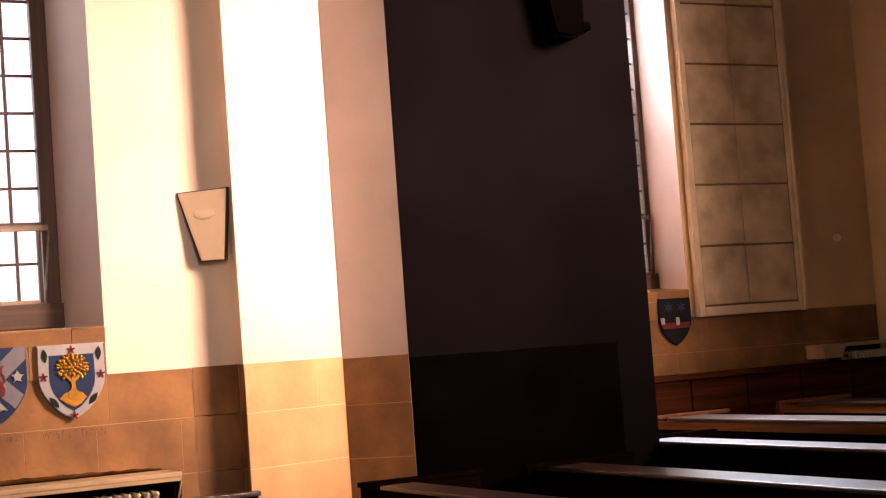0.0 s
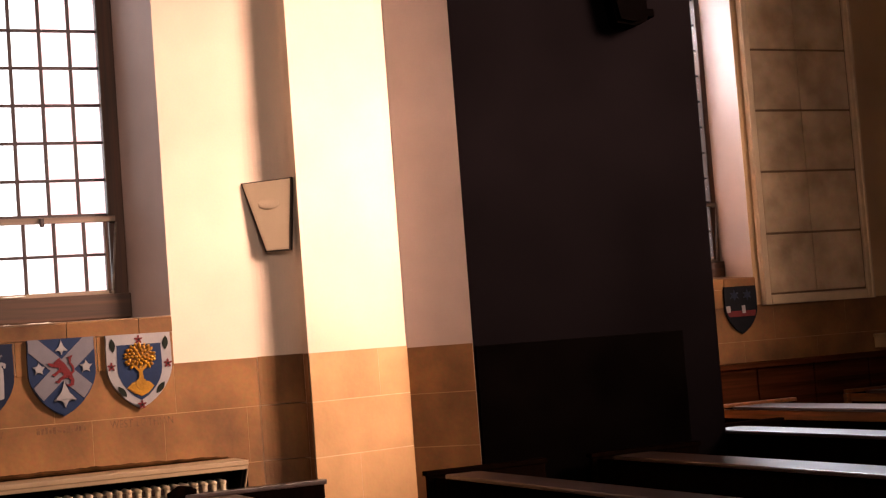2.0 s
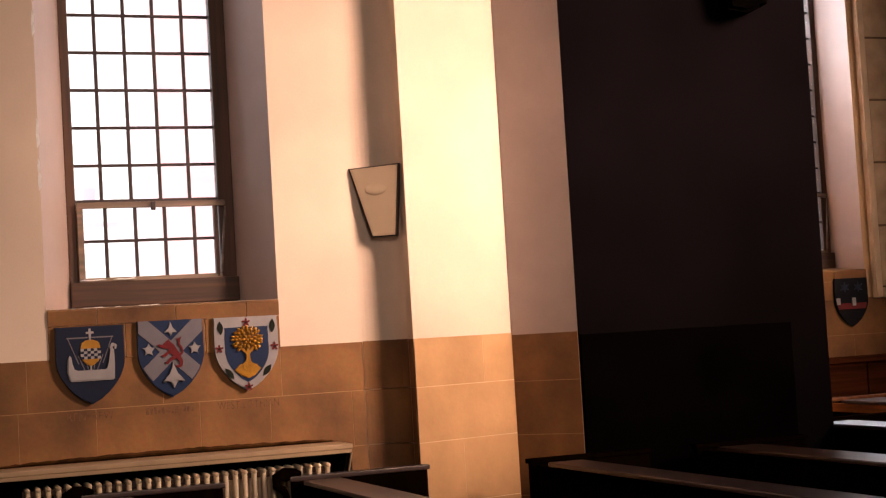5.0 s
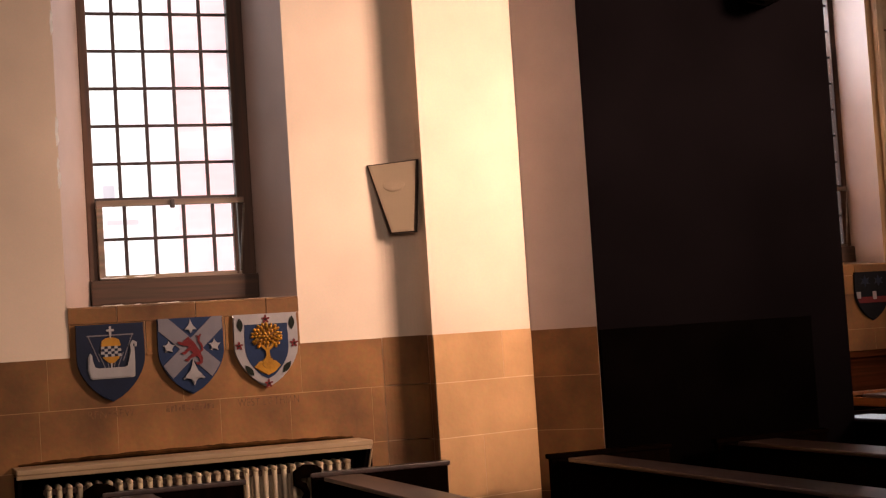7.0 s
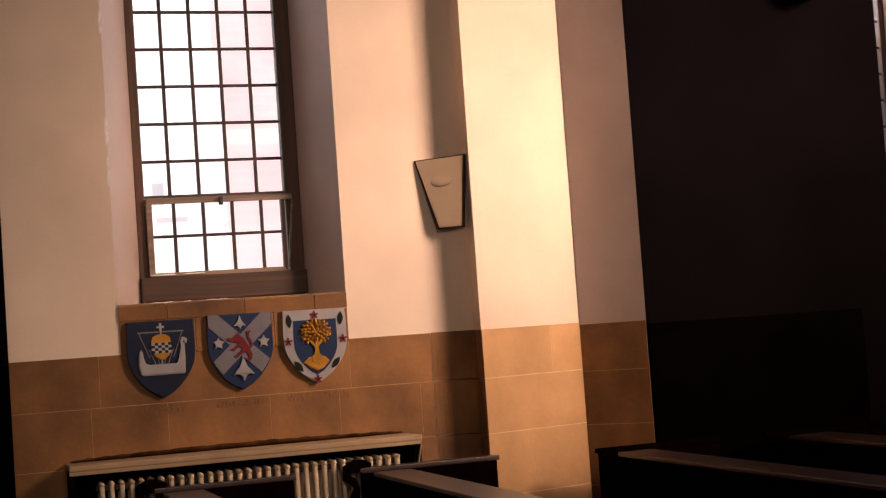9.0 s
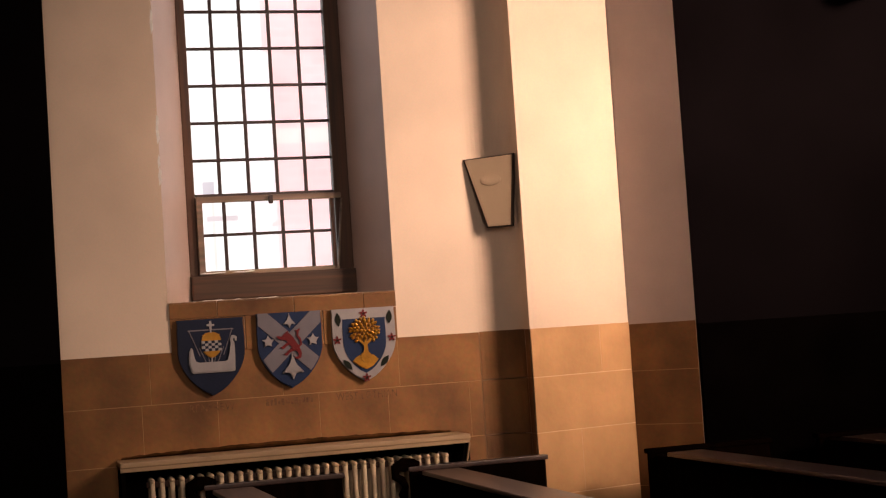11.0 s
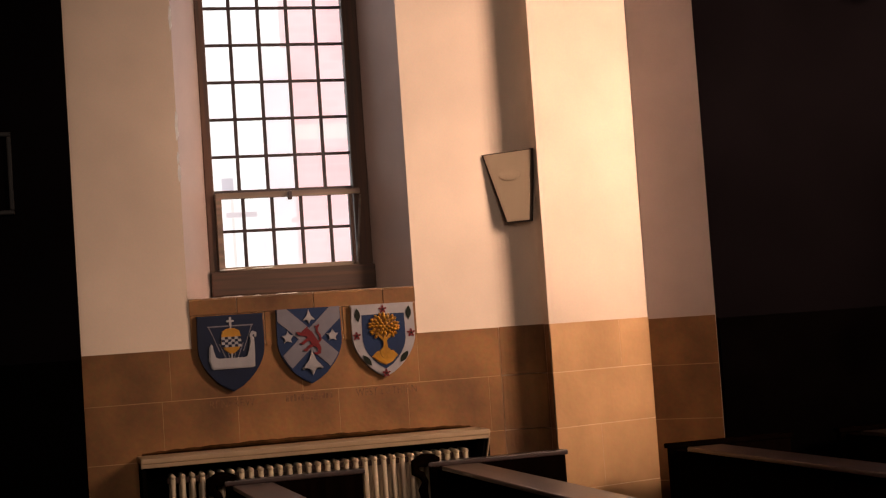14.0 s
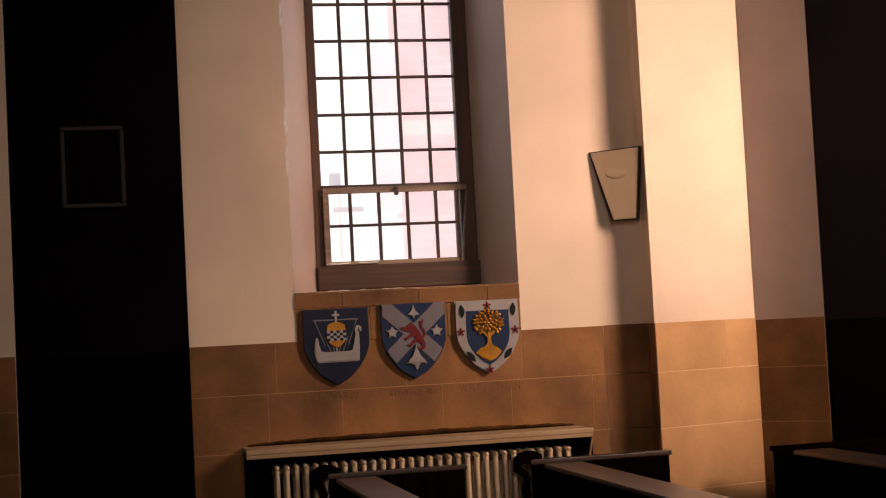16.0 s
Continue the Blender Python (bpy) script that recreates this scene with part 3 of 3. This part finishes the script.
# worn painted lettering under each shield; the middle one is past reading
def words(body, x, z, width, parent):
    cu = bpy.data.curves.new("letters", "FONT")
    cu.body, cu.size, cu.extrude, cu.space_character = body, 0.058, 0.0006, 1.1
    ob = new("letters", cu)
    bpy.context.view_layer.update()
    me = bpy.data.meshes.new_from_object(ob.evaluated_get(bpy.context.evaluated_depsgraph_get()))
    bpy.data.objects.remove(ob)
    xs = [v.co.x for v in me.vertices]
    k = width / (max(xs) - min(xs))
    me.transform(Matrix.Translation((x, WALL_Y - 0.0062, z)) @ Matrix.Rotation(radians(90), 4, "X") @ Matrix.Diagonal((k, 1, 1, 1)) @ Matrix.Translation((-min(xs), 0, 0)))
    bm = bmesh.new()
    bm.from_mesh(me)
    todo = set(bm.verts)
    while todo:
        island, edge = set(), [todo.pop()]
        while edge:
            v = edge.pop()
            island.add(v)
            for e in v.link_edges:
                o = e.other_vert(v)
                if o in todo:
                    todo.discard(o)
                    edge.append(o)
        one = bmesh.new()
        copy = {v: one.verts.new(v.co) for v in island}
        for f in bm.faces:
            if f.verts[0] in copy:
                one.faces.new([copy[v] for v in f.verts])
        part("letter", one, INK, parent)
    bm.free()


for body, x0, x1, z in (("RENFREW", 1.02, 1.255, 1.213), ("", 1.42, 1.665, 1.235), ("WEST LOTHIAN", 1.80, 2.135, 1.217)):
    t = thing("inscription", "worn dark painted lettering on the sandstone dado", "inscription", "inscriptions under the shields")
    if body:
        words(body, x0, z, x1 - x0, t)
        continue
    x = x0
    random.seed(142)
    while x < x1:
        wd = random.uniform(0.012, 0.022)
        part("stroke", box(x, x + wd, WALL_Y - 0.0068, WALL_Y - 0.005, z - random.uniform(0.012, 0.02), z + random.uniform(0.012, 0.02)), INK, t)
        x += wd + random.uniform(0.004, 0.009)


# ---- radiators ----
def radiator(x0, x1, y, top, foot, count):
    r = thing("column_radiator", "cream enamelled cast iron column radiator under a shelf", "radiator")
    pitch = (x1 - x0) / count
    sec = None
    for i in range(count):
        x = x0 + pitch * (i + 0.5)
        if sec is None:
            bm = bmesh.new()
            for yy in (-0.045, 0.045):
                box(-0.0122, 0.0122, yy - 0.022, yy + 0.022, foot, top - 0.02, 0.010, bm)
            bmesh.ops.create_cone(bm, cap_ends=True, segments=12, radius1=0.0122, radius2=0.0122, depth=0.134,
                                  matrix=pose(0, 0, top - 0.022, 90, 0, 0))
            bmesh.ops.create_uvsphere(bm, u_segments=10, v_segments=6, radius=0.0122, matrix=pose(0, -0.066, top - 0.022))
            sec = mesh("section", bm, CREAM, True)
        ob = new("section", sec)
        ob.parent, ob.location = r, (x, y, 0)
    part("pipe", box(x0, x1, y - 0.014, y + 0.014, foot + 0.06, foot + 0.09, 0.006), PIPE_BROWN, r)
    part("pipe", box(x0, x1, y - 0.014, y + 0.014, top - 0.06, top - 0.03, 0.006), PIPE_BROWN, r, "dark brown connecting pipe")
    for x in (x0 + pitch, x1 - pitch):
        part("leg", box(x - 0.02, x + 0.02, y - 0.05, y + 0.05, foot - 0.1, foot + 0.03, 0.006), CREAM, r)
    return r


radiator(0.765, 2.36, 8.03, 0.915, 0.10, 32)
s = thing("radiator_shelf", "painted timber shelf on a radiator recess, its shade painted black", "shelf")
part("shelf_board", box(0.630, 2.457, 7.90, 8.156, 0.972, 1.0, 0.006), SHELF, s)
part("front_lip", prism([(0.630, 0.952), (2.449, 0.952), (2.457, 0.973), (0.630, 0.973)], 0.02, "y", 7.905, 0.003), SHELF, s)
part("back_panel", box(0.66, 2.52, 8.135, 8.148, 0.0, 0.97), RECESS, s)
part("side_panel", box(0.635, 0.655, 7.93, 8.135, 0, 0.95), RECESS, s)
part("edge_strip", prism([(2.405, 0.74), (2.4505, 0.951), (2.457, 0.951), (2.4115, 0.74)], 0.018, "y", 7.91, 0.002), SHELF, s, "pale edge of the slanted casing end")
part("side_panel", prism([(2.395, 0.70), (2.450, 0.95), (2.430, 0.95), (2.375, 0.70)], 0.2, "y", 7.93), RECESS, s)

radiator(8.70, 9.14, 9.85, 1.275, 0.85, 11)
s = thing("radiator_shelf", "small pale shelf over a radiator in the deeper bay", "shelf")
part("shelf_board", box(8.40, 9.19, 9.74, 9.985, 1.310, 1.336, 0.005), SHELF, s)
part("side_panel", prism([(8.40, 1.225), (8.575, 1.225), (8.63, 1.309), (8.40, 1.309)], 0.22, "y", 9.75, 0.004), SHELF, s, "pale closed end of the radiator casing")
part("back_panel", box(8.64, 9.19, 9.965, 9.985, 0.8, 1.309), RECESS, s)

# three dark bands on the stone above the radiator shelf, darker towards the shelf
random.seed(9)
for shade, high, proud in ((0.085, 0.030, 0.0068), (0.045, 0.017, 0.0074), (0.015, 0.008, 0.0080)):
    band_tone = material("band_tone", (shade, shade * 0.46, shade * 0.17), 0.95, 0, 0.35, 9, 60, 0.1, None, 0, 0.0)
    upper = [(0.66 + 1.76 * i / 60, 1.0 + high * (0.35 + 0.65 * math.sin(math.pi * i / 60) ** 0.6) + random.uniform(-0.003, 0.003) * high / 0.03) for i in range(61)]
    part("dark_band", prism([(0.65, 0.99), *upper, (2.43, 0.99)], 0.002, "y", WALL_Y - proud), band_tone, wall_north, "dark band above the radiator shelf")

# ---- loudspeakers ----
sp = thing("wall_loudspeaker", "beige wedge shaped loudspeaker across the plaster corner", "loudspeaker", at=(2.712, 8.064, 2.099), turn=-37)
part("cabinet", prism([(-0.148, 0.387), (0.149, 0.396), (0.113, 0.0), (-0.033, 0.0)], 0.035, "y", 0.0, 0.004), SPEAKER_EDGE, sp, "dark edged cabinet shell")
part("grille", prism([(-0.136, 0.381), (0.140, 0.389), (0.105, 0.005), (-0.022, 0.005)], 0.010, "y", -0.006, 0.003), SPEAKER, sp, "beige fabric grille")
bm = bmesh.new()
bmesh.ops.create_uvsphere(bm, u_segments=24, v_segments=12, radius=1.0)
for v in bm.verts:
    k = max(0.0, min(1.0, 0.45 - 0.75 * v.co.z))
    v.co = Vector((v.co.x * 0.062 + 0.008, v.co.y * (0.0005 + 0.0065 * k) - 0.0058, v.co.z * 0.034 + 0.262))
part("cone_bulge", bm, SPEAKER, sp, "soft bulge of the driver behind the cloth", True)
part("bracket", box(-0.02, 0.06, 0.03, 0.10, 0.12, 0.2, 0.005), SPEAKER_EDGE, sp)

sp = thing("hanging_loudspeaker", "black loudspeaker high on the dark pier", "loudspeaker", at=(4.86, 7.66, 3.30), turn=-10)
part("cabinet", prism([(-0.17, 0.55), (0.15, 0.55), (0.13, 0.03), (0.05, 0.0), (-0.06, 0.02)], 0.14, "y", 0.0, 0.02), PIER_DADO, sp)
part("bracket", box(0.02, 0.18, 0.02, 0.185, 0.05, 0.10, 0.01), PIER_DADO, sp)

# ---- small frame on the dark pier ----
fr = thing("picture_frame", "small dark empty looking frame on the dark pier", "picture frame", at=(0, 0, 0))
fx0, fx1, fz0, fz1, fy = -0.215, 0.090, 2.235, 2.635, 7.722
for a in ((fx0, fx1, fz1 - 0.022, fz1), (fx0, fx1, fz0, fz0 + 0.022), (fx0, fx0 + 0.022, fz0 + 0.022, fz1 - 0.022), (fx1 - 0.022, fx1, fz0 + 0.022, fz1 - 0.022)):
    part("moulding", box(a[0], a[1], fy, 7.75, a[2], a[3], 0.006), FRAME_DARK, fr)
part("picture", box(fx0 + 0.022, fx1 - 0.022, 7.742, 7.749, fz0 + 0.022, fz1 - 0.022), PIER_DARK, fr)

# ---- carved tablet in the next bay ----
tb = thing("memorial_tablet", "tall carved stone tablet of ten panels in shadow", "tablet")
tx0, tx1, tz0, tz1 = 7.345, 8.435, 1.63, 4.72
for nm, a in (("rim", (tx0, tx0 + 0.075, tz0, tz1)), ("rim", (tx1 - 0.06, tx1, tz0, tz1)), ("rim", (tx0 + 0.075, tx1 - 0.06, tz0, tz0 + 0.075)), ("rim", (tx0 + 0.075, tx1 - 0.06, tz1 - 0.08, tz1))):
    part(nm, box(a[0], a[1], 9.955, 10.0, a[2], a[3], 0.012), TABLET_RIM, tb)
zs = [1.712, 2.185, 2.675, 3.162, 3.650, 4.140, 4.63]
for k in range(6):
    for a, b in ((tx0 + 0.085, 7.872), (7.877, tx1 - 0.075)):
        part("panel", box(a, b, 9.972, 9.998, zs[k] + 0.009, zs[k + 1] - 0.009, 0.005), TABLET, tb)
part("bead", box(tx0 + 0.004, tx0 + 0.026, 9.938, 9.958, tz0, tz1, 0.006), TABLET_RIM, tb, "thin raised bead of the rim")
part("bead", box(tx1 - 0.026, tx1 - 0.004, 9.938, 9.958, tz0, tz1, 0.006), TABLET_RIM, tb, "thin raised bead of the rim")
part("backing", box(tx0 + 0.07, tx1 - 0.055, 9.985, 9.999, tz0 + 0.07, tz1 - 0.07), TABLET_JOINT, tb)

k = thing("wall_sensor", "small white plastic sensor on the dimmed plaster", "sensor", at=(8.845, 9.97, 2.21))
part("plate", prism(disc(0, 0, 0.035, 0.03), 0.03, "y", 0.0, 0.006), WHITEPLASTIC, k)
part("dome", prism(disc(0, 0, 0.02, 0.02), 0.02, "y", -0.018, 0.006), WHITEPLASTIC, k)

# wainscot of the deeper bay
wn = thing("wainscot", "dark stained oak wainscot along the wall", "wainscot", kind="structure")
for i in range(7):
    x = 5.45 + i * 0.53
    part("panel", box(x, x + 0.52, 9.70, 9.76, 0, 1.16, 0.008), BLACK_OAK, wn)
part("rail", box(5.45, 9.2, 9.67, 9.78, 1.16, 1.205, 0.008), BLACK_OAK, wn)


# ---- pews, running from the wall aisle towards the nave ----
def pew(x, top, y_end, near, panel=0.74, oak=None, finial=True, wide=0.20):
    p = thing("pew", "dark oak pew with panelled end and polished book ledge", "pew", "rows of pews")
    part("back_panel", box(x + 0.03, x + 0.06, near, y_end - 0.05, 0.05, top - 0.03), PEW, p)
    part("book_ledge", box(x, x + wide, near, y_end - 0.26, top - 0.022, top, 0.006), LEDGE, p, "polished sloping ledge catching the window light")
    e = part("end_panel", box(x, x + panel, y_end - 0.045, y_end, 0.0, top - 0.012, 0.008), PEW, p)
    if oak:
        part("fascia", box(x + 0.012, x + 0.028, near, y_end - 0.06, top - 0.085, top - 0.024, 0.003), oak, p, "oak board under the ledge, lit tone put into its colour")
        part("edge_post", box(x - 0.02, x + 0.022, y_end - 0.065, y_end + 0.012, 0.0, top - 0.024, 0.006), oak, e, "oak edge of the pew end, light put into its colour")
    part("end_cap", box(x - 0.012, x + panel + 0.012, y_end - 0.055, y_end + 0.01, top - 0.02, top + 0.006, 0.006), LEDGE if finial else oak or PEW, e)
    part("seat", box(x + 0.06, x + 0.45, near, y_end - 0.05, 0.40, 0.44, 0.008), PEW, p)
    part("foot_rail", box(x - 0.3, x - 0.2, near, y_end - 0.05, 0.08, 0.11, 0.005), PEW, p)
    if finial:
        bm = bmesh.new()
        path = [(0.05, 0.010, 0.020), (0.01, 0.020, 0.030), (-0.035, 0.018, 0.038), (-0.078, 0.002, 0.030), (-0.080, -0.040, 0.024), (-0.045, -0.060, 0.022),
                (-0.030, -0.095, 0.018), (-0.045, -0.135, 0.026), (-0.035, -0.19, 0.020)]
        rings = []
        for k, (cx, cz, r) in enumerate(path):
            a, b = path[max(k - 1, 0)], path[min(k + 1, len(path) - 1)]
            t = Vector((b[0] - a[0], b[1] - a[1])).normalized()
            rings.append([bm.verts.new((x + cx - t.y * r * math.cos(u), y_end - 0.03 + r * 0.8 * math.sin(u), top + cz + t.x * r * math.cos(u)))
                          for u in [i * math.pi / 5 for i in range(10)]])
        for r0, r1 in zip(rings, rings[1:]):
            for i in range(10):
                bm.faces.new((r0[i], r0[(i + 1) % 10], r1[(i + 1) % 10], r1[i]))
        bm.faces.new(rings[0])
        bm.faces.new(rings[-1])
        part("finial", bm, PEW, e, "carved scroll finial", True)
    return p


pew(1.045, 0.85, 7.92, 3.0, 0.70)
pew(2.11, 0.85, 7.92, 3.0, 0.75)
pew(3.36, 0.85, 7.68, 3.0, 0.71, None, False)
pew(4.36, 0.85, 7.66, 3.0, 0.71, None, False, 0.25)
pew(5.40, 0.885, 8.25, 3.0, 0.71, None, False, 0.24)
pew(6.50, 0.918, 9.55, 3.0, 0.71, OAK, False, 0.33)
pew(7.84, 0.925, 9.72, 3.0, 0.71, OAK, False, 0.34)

# ---- dado stones, laid on the walls ----
random.seed(4)


def dado(wall, p, q, top, courses, lengths, stone, mortar=MORTAR):
    """Sandstone blocks along the line p-q, each a piece of its own, with pale joints between."""
    d = Vector((q[0] - p[0], q[1] - p[1], 0))
    L = d.length
    turn = math.degrees(math.atan2(d.y, d.x))
    base = part("mortar_bed", box(0, L, -0.0045, 0.002, 0.0, top - 0.002), mortar, wall)
    base.matrix_world = pose(p[0], p[1], 0, 0, 0, turn)
    z = top
    for ci, h in enumerate(courses):
        x = 0.0
        cuts = [c for c in lengths[ci] if c < L - 0.01] + [L]
        for c in cuts:
            ob = part("stone", box(x + (0.0013 if x else 0), c - (0.0013 if c < L else 0), -0.0058, 0.001, z - h + 0.002, z - 0.002, 0.001), stone, wall)
            ob.matrix_world = pose(p[0], p[1], 0, 0, 0, turn)
            x = c
        z -= h


H4 = [0.266, 0.30, 0.34, 0.31, 0.31]
dado(wall_north, (0.366, WALL_Y), (2.621, WALL_Y), DADO, H4, [[0.46, 1.15, 1.79], [0.41, 0.80, 1.34, 1.72, 2.18], [0.6, 1.2, 1.9], [0.4, 1.1, 1.8], [0.8, 1.6]], STONE)
# the stone rises behind the shields up to the sill
for x0, x1 in ((0.943, 1.33), (1.334, 1.75), (1.754, 2.158)):
    part("stone", box(x0, x1, WALL_Y - 0.0105, WALL_Y + 0.001, DADO - 0.012, 1.700, 0.002), STONE, wall_north)
dado(buttress, (A[0], WALL_Y - 0.152), (A[0], A[1] + 0.001), DADO, H4, [[9], [9], [9], [9], [9]], STONE)
dado(buttress, A, B, DADO, H4, [[0.47], [9], [0.3], [9], [0.3]], LIT_STONE, LIT_MORTAR)
dado(pier_side, (B[0] + 0.004, B[1] - 0.004), (C[0] - 0.0015, C[1] + 0.0017), DADO - 0.012, H4, [[9], [9], [9], [9], [9]], STONE)
dado(wall_next, (-2.6, 7.746), (-0.465, 7.746), DADO, H4, [[0.6, 1.2, 1.8], [0.4, 1.0, 1.5], [0.7, 1.4], [0.5, 1.5], [1.0]], STONE)
dado(wall_transept, (5.45, BACK_Y), (9.21, BACK_Y), 1.64, [0.28, 0.3, 0.34], [[0.6, 1.3, 2.0, 2.7, 3.3], [0.4, 1.0, 1.7, 2.4, 3.0], [0.8, 1.7, 2.6]], STONE)
part("stone", box(6.15, 7.30, BACK_Y - 0.0105, BACK_Y + 0.001, 1.628, 1.768, 0.002), STONE, wall_transept)
